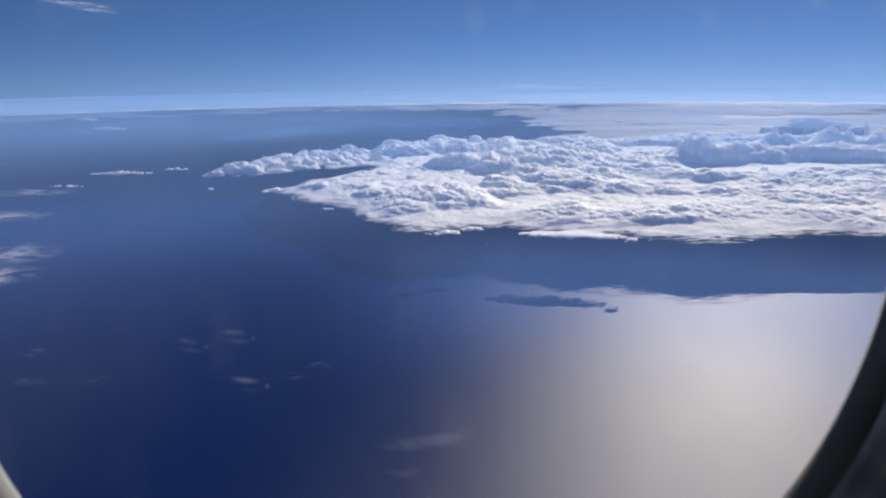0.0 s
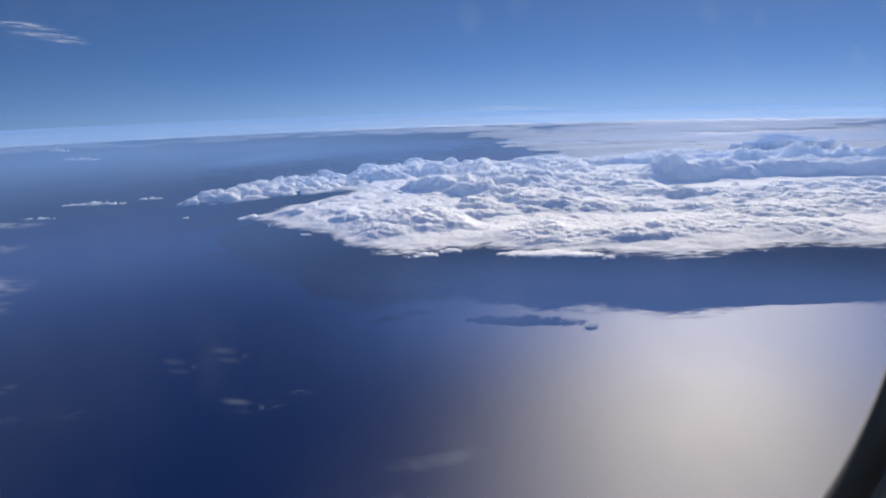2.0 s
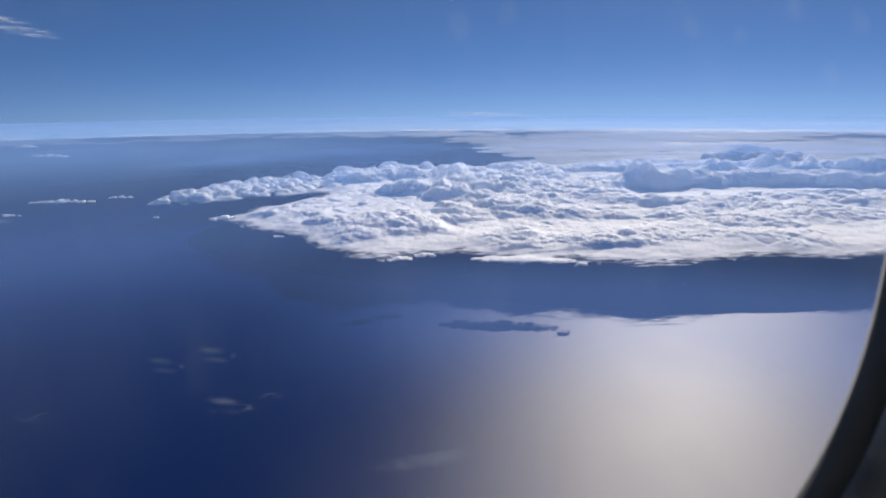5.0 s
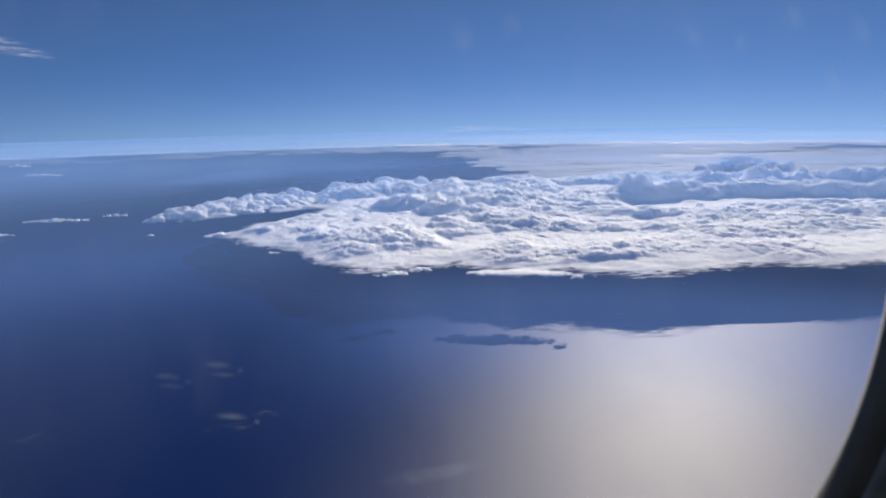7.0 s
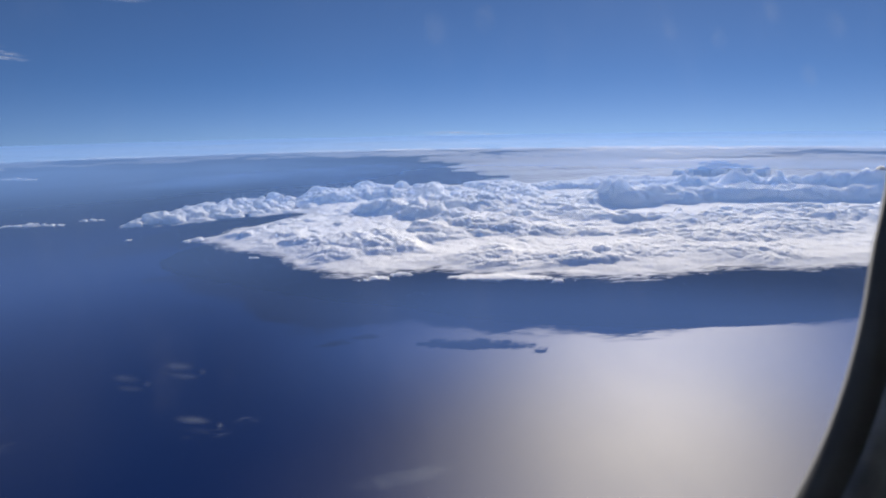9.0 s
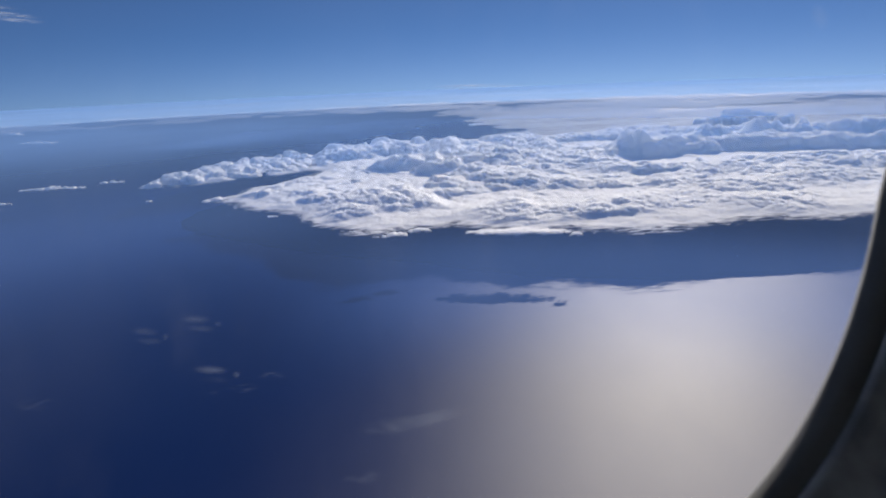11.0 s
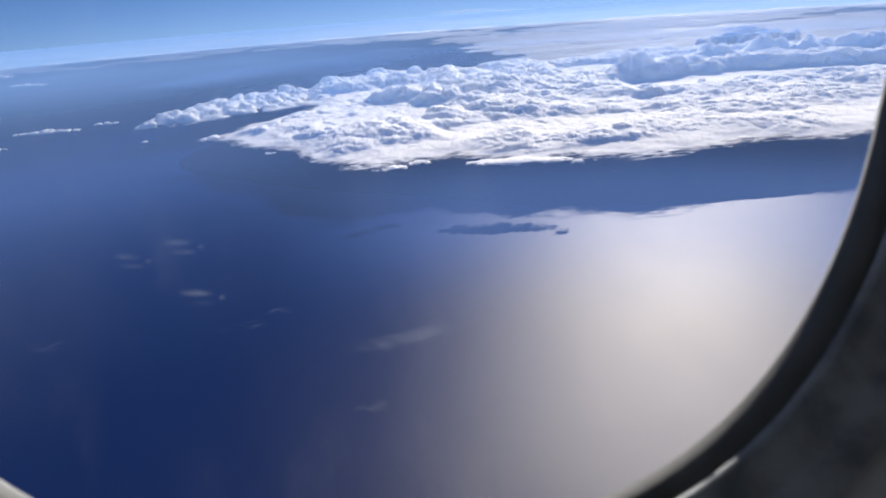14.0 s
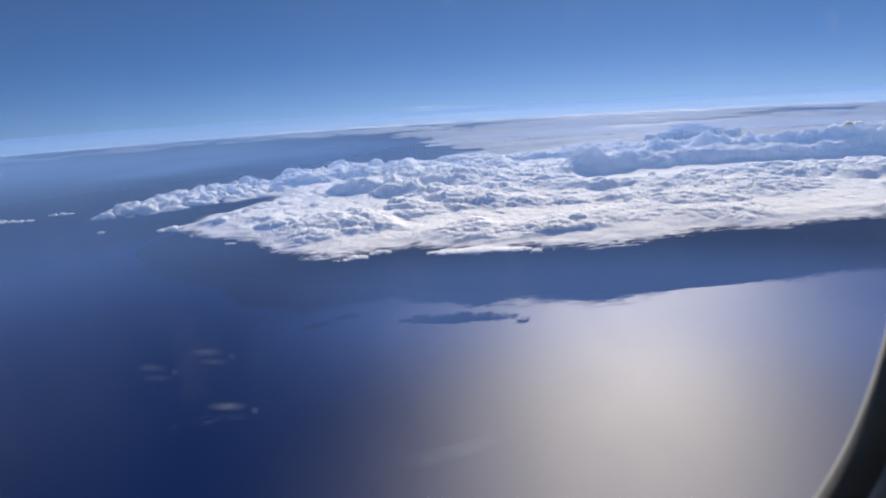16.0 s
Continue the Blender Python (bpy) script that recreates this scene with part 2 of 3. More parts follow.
def lattice(seed):
    """Smooth 3D noise in 0..1 for arrays of points."""
    table = np.random.RandomState(seed).rand(64, 64, 64).astype(np.float32)

    def value(x, y, z):
        ix, iy, iz = np.floor(x).astype(int), np.floor(y).astype(int), np.floor(z).astype(int)
        fx, fy, fz = x - ix, y - iy, z - iz
        fx, fy, fz = (f * f * (3 - 2 * f) for f in (fx, fy, fz))
        total = 0
        for a in (0, 1):
            for b in (0, 1):
                for c in (0, 1):
                    w = (fx if a else 1 - fx) * (fy if b else 1 - fy) * (fz if c else 1 - fz)
                    total = total + w * table[(ix + a) & 63, (iy + b) & 63, (iz + c) & 63]
        return total

    return value


GRAIN = lattice(5)


def fbm(x, y, z, scale, octaves=4):
    total, amp, norm = 0, 1.0, 0
    for _ in range(octaves):
        total, norm = total + amp * GRAIN(x / scale, y / scale, z / scale), norm + amp
        scale, amp = scale / 2.03, amp / 2
    return total / norm


def domes(x, y, cell, seed):
    """Rounded heads of uneven size, one for each cell of a jittered grid: 0 between them, up to 1 on top."""
    table = np.random.RandomState(seed).rand(4, 97, 89).astype(np.float32)
    u, v = x / cell, y / cell
    iu, iv = np.floor(u).astype(int), np.floor(v).astype(int)
    best = np.zeros(np.shape(x), np.float32)
    for da in (-1, 0, 1):
        for db in (-1, 0, 1):
            a, b = (iu + da) % 97, (iv + db) % 89
            px, py = iu + da + table[0][a, b], iv + db + table[1][a, b]
            r = 0.55 + 0.5 * table[2][a, b]
            rest = 1 - ((u - px) ** 2 + (v - py) ** 2) / (r * r)
            np.maximum(best, np.sqrt(np.maximum(rest, 0)) * (0.35 + 0.65 * table[3][a, b]), out=best)
    return best


def polar_grid(a0, a1, d0, d1, step, aspect):
    """A ground grid whose cells look alike from the flight path: step in radians across, step * aspect of the distance outwards."""
    ang = np.arange(a0, a1, step)
    rad = np.exp(np.arange(math.log(d0), math.log(d1), step * aspect))
    return np.outer(rad, np.sin(ang)), np.outer(rad, np.cos(ang))


def stamp(top, gx, gy, puffs, squash, a0, l0, step, aspect):
    """Raises the surface to round puffs (x, y, z, radius)."""
    for x, y, z, r in puffs:
        d, a = math.hypot(x, y), math.atan2(x, y)
        wa, wl_ = int(1.3 * r / d / step) + 3, int(1.4 * r / d / (step * aspect)) + 3
        ia, il = int((a - a0) / step), int((math.log(d) - l0) / (step * aspect))
        sa, sl = slice(max(ia - wa, 0), max(ia + wa + 1, 0)), slice(max(il - wl_, 0), max(il + wl_ + 1, 0))
        rest = r * r - (gx[sl, sa] - x) ** 2 - (gy[sl, sa] - y) ** 2
        height = np.where(rest > 0, z + squash * np.sqrt(np.maximum(rest, 0)), -1e6)
        np.maximum(top[sl, sa], height, out=top[sl, sa])


def rim_field(poly, gx, gy):
    """Distance from a closed outline, positive inside."""
    edge = np.full(np.shape(gx), 1e9)
    for (x0, y0), (x1, y1) in zip(poly, poly[1:] + poly[:1]):
        k = np.clip(((gx - x0) * (x1 - x0) + (gy - y0) * (y1 - y0)) / ((x1 - x0) ** 2 + (y1 - y0) ** 2), 0, 1)
        edge = np.minimum(edge, np.hypot(gx - x0 - k * (x1 - x0), gy - y0 - k * (y1 - y0)))
    return np.where(inside(poly, gx, gy), edge, -edge)


def wrinkle(gx, gy, top, base, rough):
    """Small cauliflower heads and creases over a cloud's top."""
    high = top.clip(0, 400)
    wx, wy = gx + 0.6 * high + 5 * (fbm(gx, gy, 0 * gx + 7, 14.0, 3) - 0.5), gy + 0.9 * high + 5 * (fbm(gx, gy, 0 * gx + 17, 14.0, 3) - 0.5)
    far = np.clip((np.hypot(gx, gy) - 900) / 500, 0, 1)
    size = rough * np.clip((top - base) / 9, 0.15, 1.0)
    return size * (4.6 * (0.2 + 0.8 * far) * (domes(wx, wy, 21.0, 33) - 0.3) + 2.1 * (domes(wx, wy, 10.0, 31) - 0.3) + 1.1 * (domes(wx, wy, 4.6, 32) - 0.3) + 1.2 * (fbm(gx, gy, high, 3.0, 2) - 0.5))


def cloud_mesh(name, gx, gy, top, keep, base, material):
    """Closes a billowing top over a flat base into one cloud body."""
    grown = keep.copy()
    for dl, da in ((1, 0), (-1, 0), (0, 1), (0, -1)):
        grown |= np.roll(np.roll(keep, dl, 0), da, 1)
    top = np.where(keep, top, base)
    cell = grown[:-1, :-1] & grown[1:, :-1] & grown[:-1, 1:] & grown[1:, 1:]
    index = np.full(grown.shape, -1)
    used = np.zeros_like(grown)
    for dl in (0, 1):
        for da in (0, 1):
            used[dl:used.shape[0] - 1 + dl, da:used.shape[1] - 1 + da] |= cell
    index[used] = np.arange(used.sum())
    verts = np.stack([gx[used], gy[used], top[used]], 1)
    quads = np.stack([index[:-1, :-1][cell], index[:-1, 1:][cell], index[1:, 1:][cell], index[1:, :-1][cell]], 1)
    b = 4  # a flat underside, in coarser cells
    hl, ha = cell.shape[0] // b, cell.shape[1] // b
    stout = cell & (np.minimum(top[:-1, :-1], top[1:, 1:]) > base + 4)
    whole = stout[:hl * b, :ha * b].reshape(hl, b, ha, b).all((1, 3))
    jl, ja = np.nonzero(whole)
    under = len(verts) + np.arange(4 * len(jl)).reshape(-1, 4)
    cl, ca = np.stack([jl, jl + 1, jl + 1, jl], 1) * b, np.stack([ja, ja, ja + 1, ja + 1], 1) * b
    verts = np.concatenate([verts, np.stack([gx[cl, ca], gy[cl, ca], np.full(cl.shape, base - 0.3)], 2).reshape(-1, 3)])
    quads = np.concatenate([quads, under])
    me = bpy.data.meshes.new(name)
    me.vertices.add(len(verts))
    me.vertices.foreach_set("co", verts.astype(np.float32).ravel())
    me.loops.add(4 * len(quads))
    me.loops.foreach_set("vertex_index", quads.astype(np.int32).ravel())
    me.polygons.add(len(quads))
    me.polygons.foreach_set("loop_start", np.arange(0, 4 * len(quads), 4, dtype=np.int32))
    me.polygons.foreach_set("loop_total", np.full(len(quads), 4, dtype=np.int32))
    me.polygons.foreach_set("use_smooth", np.ones(len(quads), dtype=bool))
    me.update(calc_edges=True)
    me.validate()
    thickness = me.attributes.new("thickness", "FLOAT", "POINT")
    thickness.data.foreach_set("value", np.concatenate([top[used] - base, np.full(len(verts) - used.sum(), 9.0)]).astype(np.float32))
    me.materials.append(material)
    return new(name, me)


def billow_mesh(name, puffs, base, step, material, squash=0.85, rough=1.0, rim=None, taper=100.0, aspect=1.0):
    """One cloud body from round puffs (x, y, z, radius): a billowing top over a flat base. step: its fineness, in radians seen from the flight path."""
    puffs = np.asarray(puffs, float)
    dist, az = np.hypot(puffs[:, 0], puffs[:, 1]), np.arctan2(puffs[:, 0], puffs[:, 1])
    near = puffs[:, 3] / dist
    a0, l0 = (az - near).min() - 4 * step, (np.log(dist) - near).min() - 4 * step * aspect
    gx, gy = polar_grid(a0, (az + near).max() + 4 * step, math.exp(l0), math.exp((np.log(dist) + 1.1 * near).max() + 4 * step * aspect), step, aspect)
    top = np.full(gx.shape, -1e6)
    bend = min(1.0, float(np.median(puffs[:, 3])) / 12) * min(rough, 1.0)
    wx = gx + bend * (9 * (fbm(gx, gy, 0 * gx + 7, 26.0, 3) - 0.5) + 5 * (fbm(gx, gy, 0 * gx + 8, 9.0, 2) - 0.5))
    wy = gy + bend * (9 * (fbm(gx, gy, 0 * gx + 17, 26.0, 3) - 0.5) + 5 * (fbm(gx, gy, 0 * gx + 18, 9.0, 2) - 0.5))
    stamp(top, wx, wy, puffs, squash, a0, l0, step, aspect)
    keep = top > base
    if rim is not None:  # thins towards its outline
        wander = fbm(0.7 * gx + 0.32 * gy, 1.15 * gy - 0.5 * gx, 0 * gx, 60.0, 5) - 0.5
        thin = np.clip((rim_field(rim, gx, gy) + 16 + 38 * wander) / taper, 0, 1)
        thin = thin * thin * (3 - 2 * thin)
        top = np.where(keep, base + (top - base) * thin, top)
        keep &= thin > 0.02
    if rough:
        top = np.where(keep, np.maximum(base + 0.1, top + wrinkle(gx, gy, np.where(keep, top, base), base, rough)), base)
    return cloud_mesh(name, gx, gy, top, keep, base, material)


def inside(poly, x, y):
    hit = np.zeros(np.shape(x), bool)
    for (x0, y0), (x1, y1) in zip(poly, poly[1:] + poly[:1]):
        hit ^= ((y0 > y) != (y1 > y)) & (x < (x1 - x0) * (y - y0) / (y1 - y0 + 1e-9) + x0)
    return hit


def heap(rng, x, y, z, r, levels):
    """A puff with smaller puffs on its upper side, and smaller ones again on those."""
    made = [(x, y, z, r)]
    if levels:
        for _ in range(6 if levels > 1 else 4):
            a, e = rng.uniform(0, 2 * math.pi), rng.uniform(0.1, 1.35)
            q = r * rng.uniform(0.36, 0.62)
            s = r * rng.uniform(0.8, 1.0)
            made += heap(rng, x + s * math.cos(e) * math.cos(a), y + s * math.cos(e) * math.sin(a), z + 0.85 * s * math.sin(e) - 0.45 * q, q, levels - 1)
    return made


# ---- sea, painted haze and island ----
def ring_sheet(name, radii, steps, z, material):
    verts = [(r * math.sin(a), r * math.cos(a), z) for r in radii for a in (2 * math.pi * i / steps for i in range(steps))]
    faces = [(j * steps + i, j * steps + (i + 1) % steps, (j + 1) * steps + (i + 1) % steps, (j + 1) * steps + i) for j in range(len(radii) - 1) for i in range(steps)]
    return verts, faces


sea_radii = [60 * 1.125 ** i for i in range(38)]
sea_radii = [r for r in sea_radii if r < 4700] + [4900]
sv, sf = ring_sheet("water", sea_radii, 180, 0.0, SEA)
sv.append((0, 0, 0))
sf += [(len(sv) - 1, (i + 1) % 180, i) for i in range(180)]
water = mesh_object("water", sv, [tuple(reversed(f)) for f in sf], SEA)
tagged(water, "deep blue open sea with fine ripples and sun glitter", "sea", kind="structure")

# a tinted sheet above the clouds stands in for haze in the air
hv, hf = ring_sheet("haze", [60, 200, 400, 700, 1100, 1700, 2600, 4000, 4880], 120, 100.0, PAINTED_HAZE)
haze = mesh_object("haze", hv, [tuple(reversed(f)) for f in hf], PAINTED_HAZE)
tagged(haze, "see-through sheet tinted blue as painted haze over sea and island", "haze", kind="stuff")


# backdrop ring that carries the horizon haze in its colour and opacity
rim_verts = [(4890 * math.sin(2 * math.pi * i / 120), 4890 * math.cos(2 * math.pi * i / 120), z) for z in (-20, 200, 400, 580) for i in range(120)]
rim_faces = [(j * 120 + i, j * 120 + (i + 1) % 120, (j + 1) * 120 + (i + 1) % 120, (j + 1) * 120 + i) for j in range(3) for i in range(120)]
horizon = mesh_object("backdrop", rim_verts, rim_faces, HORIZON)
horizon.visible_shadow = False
tagged(horizon, "see-through backdrop painted as pale haze along the horizon", "haze", kind="structure")


SHORE = [(-330, 1120), (-313, 1069), (-279, 1021), (-238, 984), (-163, 914), (-98, 864), (-38, 826), (43, 782), (96, 735), (148, 704), (216, 679), (281, 657), (343, 648), (409, 647), (461, 651), (540, 660), (900, 640), (1500, 800),
         (1650, 1300), (900, 1500), (300, 1480), (-120, 1400), (-270, 1290), (-326, 1200)]


def island_height(x, y):
    """Height of the land: a low headland rising inland, its shore wandering a little."""
    d = rim_field(SHORE, x, y) + 7 * (fbm(x, y, 0 * x, 45.0) - 0.5) * 2
    rise = np.clip(d, -20, 400)
    hills = fbm(x, y, 0 * x + 3, 70.0, 5)
    return np.where(rise > 0, 1.0 + 1.6 * np.clip(rise / 4, 0, 1) + np.maximum(rise, 0) ** 0.8 * 0.16 * (0.35 + 1.3 * hills), rise * 0.3)


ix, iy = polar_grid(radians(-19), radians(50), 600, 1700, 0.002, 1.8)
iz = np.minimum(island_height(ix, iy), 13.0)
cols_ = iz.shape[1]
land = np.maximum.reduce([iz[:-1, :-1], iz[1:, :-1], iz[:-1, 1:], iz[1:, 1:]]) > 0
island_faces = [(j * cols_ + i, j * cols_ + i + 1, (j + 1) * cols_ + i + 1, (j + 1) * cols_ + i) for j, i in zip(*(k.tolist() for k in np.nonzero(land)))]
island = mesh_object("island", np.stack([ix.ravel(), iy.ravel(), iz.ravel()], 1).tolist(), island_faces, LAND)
tagged(island, "wooded headland with cloud shade put into its near-black colour", "island")

# ---- clouds ----
rng = random.Random(11)
BANK = [(-250, 1100), (-217, 995), (-157, 950), (-114, 915), (-74, 850), (-46, 790), (-8, 786), (40, 800), (90, 800), (150, 775), (210, 745), (283, 712), (336, 716), (400, 724), (492, 729), (640, 715), (900, 700), (1500, 850),
        (1700, 1200), (1500, 1480), (1150, 1560), (1050, 1750), (820, 1900), (560, 1850), (331, 1840), (211, 1760), (104, 1870), (12, 1890), (-100, 1780), (-165, 1600), (-150, 1440), (-140, 1300), (-185, 1216), (-238, 1200)]


def smooth(v, lo, hi):
    k = np.clip((v - lo) / (hi - lo), 0, 1)
    return k * k * (3 - 2 * k)


def cloud_bank(base=38.0, step=0.0009, aspect=2.0):
    """The deck over the island: a flat body that swells into clusters of heads, a trough with a tall ridge behind it, and a ragged thin rim."""
    a0, d0 = radians(-15.0), 600.0
    gx, gy = polar_grid(a0, radians(47.0), d0, 1960.0, step, aspect)
    wx = gx + 34 * (fbm(gx, gy, 0 * gx + 7, 80.0, 4) - 0.5) + 9 * (fbm(gx, gy, 0 * gx + 8, 20.0, 3) - 0.5)
    wy = gy + 34 * (fbm(gx, gy, 0 * gx + 17, 80.0, 4) - 0.5) + 9 * (fbm(gx, gy, 0 * gx + 18, 20.0, 3) - 0.5)
    rim = rim_field(BANK, gx, gy)
    wander = fbm(0.7 * gx + 0.32 * gy, 1.15 * gy - 0.5 * gx, 0 * gx, 60.0, 5) - 0.5
    cover = smooth(rim + 14 + 60 * wander, 0, 90)
    swell = smooth(fbm(0.75 * gx, 1.1 * gy, 0 * gx + 1, 130.0, 3), 0.38, 0.62)
    trough = smooth(gx, 400, 520) * np.exp(-((wy - 1215 + 0.10 * (gx - 600)) / 52) ** 2)
    behind = wy - 1275 + 0.10 * (gx - 600) + 70 * (fbm(gx, gy, 0 * gx + 4, 90.0, 3) - 0.5) + 30 * (domes(wx, wy, 48.0, 14) - 0.4)
    ridge = smooth(gx, 380, 540) * smooth(behind, 0, 50) * (1 - smooth(behind, 110, 260))
    bold = (1 + 0.8 * smooth(np.hypot(gx, gy), 950, 1350)) * (1 - 0.45 * smooth(gx, 150, 420) * (1 - ridge)) * (1 - 0.95 * trough)
    bold = bold * (0.5 + 0.5 * smooth(rim, 20, 170))
    big = domes(wx, wy, 66.0, 11)
    mid = domes(wx + 13, wy, 29.0, 12)
    low = domes(wx, wy + 9, 15.0, 13)
    lift = 5 + bold * (4 * swell + 8 * swell * big + (2.5 + 4.5 * swell) * mid * (0.45 + 0.55 * big) + (2.0 + 2.4 * swell) * low) + 27 * ridge * (0.40 + 0.4 * big + 0.3 * mid)
    top = base + lift * cover
    heads = []
    for x, y, z, r in ((-103, 1640, 48, 26), (-70, 1650, 46, 20), (10, 1750, 50, 26), (40, 1760, 46, 18), (97, 1745, 48, 24), (140, 1740, 44, 20), (65, 1216, 42, 20), (-44, 1155, 40, 18), (-185, 1087, 38, 22), (-160, 1095, 38, 16),
                       (199, 1280, 42, 18), (548, 1135, 44, 11), (548, 1137, 54, 7), (520, 1065, 40, 18), (540, 1040, 40, 16), (577, 910, 38, 16), (610, 905, 38, 14), (360, 1440, 46, 20), (330, 1460, 44, 18), (420, 1400, 46, 20),
                       (480, 1320, 44, 18), (695, 1480, 52, 18), (640, 1400, 50, 20), (800, 1400, 52, 20), (770, 1370, 50, 18), (900, 1390, 50, 20), (560, 1400, 48, 18)):
        heads += heap(rng, x, y, z - 0.4 * r, r, 2)
        for _ in range(5):  # lower heads that lean against it
            a = rng.uniform(0, 2 * math.pi)
            heads += heap(rng, x + 1.1 * r * math.cos(a), y + 1.1 * r * math.sin(a), z - r, 0.75 * r, 2)
    stamp(top, gx + 0.45 * (wx - gx), gy + 0.45 * (wy - gy), heads, 1.0, a0, math.log(d0), step, aspect)
    keep = cover > 0.02
    top = np.where(keep, np.maximum(base + 0.1, top + wrinkle(gx, gy, top, base, (0.55 + 0.6 * swell) * (1 - 0.6 * trough))), base)
    return cloud_mesh("cloud_bank", gx, gy, top, keep, base, CLOUD)


tagged(cloud_bank(), "broad white bank of billowing cumulus over the island", "cloud", kind="stuff")


def scattered(poly, count, base, r0, r1, step, name, label, levels=2, squash=0.8, rough=0.7):
    puffs, xs, ys = [], [p[0] for p in poly], [p[1] for p in poly]
    while len(puffs) == 0 or count > 0:
        x, y = rng.uniform(min(xs), max(xs)), rng.uniform(min(ys), max(ys))
        count -= 1
        if inside(poly, np.array(x), np.array(y)):
            puffs += heap(rng, x, y, base + rng.uniform(-0.5, 0.1) * r1, rng.uniform(r0, r1), levels)
    return tagged(billow_mesh(name, puffs, base, step, CLOUD, squash, rough, poly, 60.0, 1.6), label, "cloud")


TONGUE = [(-462, 1310), (-430, 1262), (-370, 1262), (-305, 1310), (-250, 1335), (-187, 1370), (-140, 1400), (-120, 1560), (-170, 1680), (-250, 1700), (-328, 1620), (-384, 1500), (-425, 1390)]
scattered(TONGUE, 420, 36.0, 8, 22, 0.0009, "cloud_tongue", "ragged tongue of white cumulus trailing off the cloud bank", 1, 0.6, 0.8)


def strand(name, label, x, y, length, width, base, r, count, turn=0.0, levels=1, squash=0.8):
    """A small drawn-out cloud: puffs strewn along a short line."""
    puffs = []
    for _ in range(count):
        s, w = rng.uniform(-1, 1), rng.gauss(0, 0.35)
        q = r * rng.uniform(0.55, 1.0) * (1 - 0.55 * abs(s))
        dx, dy = s * length / 2, w * width / 2
        c, k = math.cos(radians(turn)), math.sin(radians(turn))
        puffs += heap(rng, x + dx * c - dy * k, y + dx * k + dy * c, base + 0.5 - 0.1 * q, q, levels)
    return tagged(billow_mesh(name, puffs, base, 0.0009, CLOUD, squash, 0.08), label, "cloud", "small clouds over the island and sea")


strand("cloud_strip", "long thin white cloud strip below the bank's edge", 147, 733, 112, 22, 42, 12, 150, -12, 0, 0.42)
strand("small_cloud", "small ragged white cloud beside the bank", 6, 757, 34, 14, 41, 6, 18, 25)
strand("small_cloud", "small ragged white cloud beside the bank", 38, 772, 24, 11, 41, 6, 12, 5)
strand("small_cloud", "small ragged white cloud beside the bank", 204, 706, 24, 12, 42, 5, 9, 40)
strand("small_cloud", "tiny cloud scrap over the headland", -150, 908, 16, 8, 41, 4, 6, 0)
strand("small_cloud", "small cloud at the headland's point", -262, 1085, 46, 26, 38, 8, 20, 30, 2)
strand("small_cloud", "low thin cloud streak over the sea", -612, 1322, 118, 20, 36, 8, 50, 0)
strand("small_cloud", "small white cloud puff over the sea", -524, 1368, 46, 14, 36, 7, 14, 10)
strand("small_cloud", "tiny white cloud scrap over the sea", -376, 1120, 16, 8, 36, 4, 5)
strand("small_cloud", "distant flat cloud streak over the sea", -1214, 2560, 150, 40, 30, 15, 24, -18)
strand("small_cloud", "distant flat cloud streak over the sea", -1569, 3110, 110, 40, 30, 17, 16, -18)
strand("small_cloud", "low thin cloud streak over the sea", -640, 1170, 60, 16, 36, 6, 16, -5)

far_peak = []
for x, y, z, r in ((985, 2050, 28, 24), (1040, 2090, 30, 24), (1080, 2110, 34, 26), (1120, 2140, 40, 28), (1165, 2160, 46, 28), (1200, 2170, 44, 24), (1240, 2180, 36, 26), (1290, 2190, 30, 24), (1350, 2180, 28, 20), (1130, 2080, 28, 24), (1200, 2090, 26, 24), (1280, 2100, 24, 24)):
    far_peak += heap(rng, x, y, z - 6, r, 2)
tagged(billow_mesh("cumulus", far_peak, 9.0, 0.0011, CLOUD, 0.85, 1.3), "lone cumulus head standing behind the cloud bank", "cloud")


# distant layer along the horizon
def far_layer():
    puffs = []
    for _ in range(5200):
        a, d = radians(rng.uniform(-42, 48)), math.exp(rng.uniform(math.log(1500), math.log(4820)))
        x, y = d * math.sin(a), d * math.cos(a)
        near_limit = np.interp(math.degrees(a), [-42, -10, 0, 5, 9, 14, 20, 30, 34, 39, 48], [4150, 4100, 4000, 3600, 2900, 2150, 1950, 1850, 2150, 2150, 1900])
        gap = fbm(np.array([x / 3]), np.array([y]), np.array([2.0]), 260.0, 3)[0]
        if d < near_limit * (0.97 + 0.16 * rng.random() ** 2) or gap < 0.33:
            continue
        r = rng.uniform(40, 110)
        puffs.append((x, y, 10 - 0.05 * r, r))
        for _ in range(2):
            puffs.append((x + rng.uniform(-r, r), y + rng.uniform(-r, r) * 0.6, 11, rng.uniform(14, 34)))
    return puffs


tagged(billow_mesh("cloud_layer", far_layer(), 9.0, 0.0017, FAR, 0.06, 0.2, None, 100.0, 2.5), "pale distant cloud layer along the horizon", "cloud", kind="stuff")


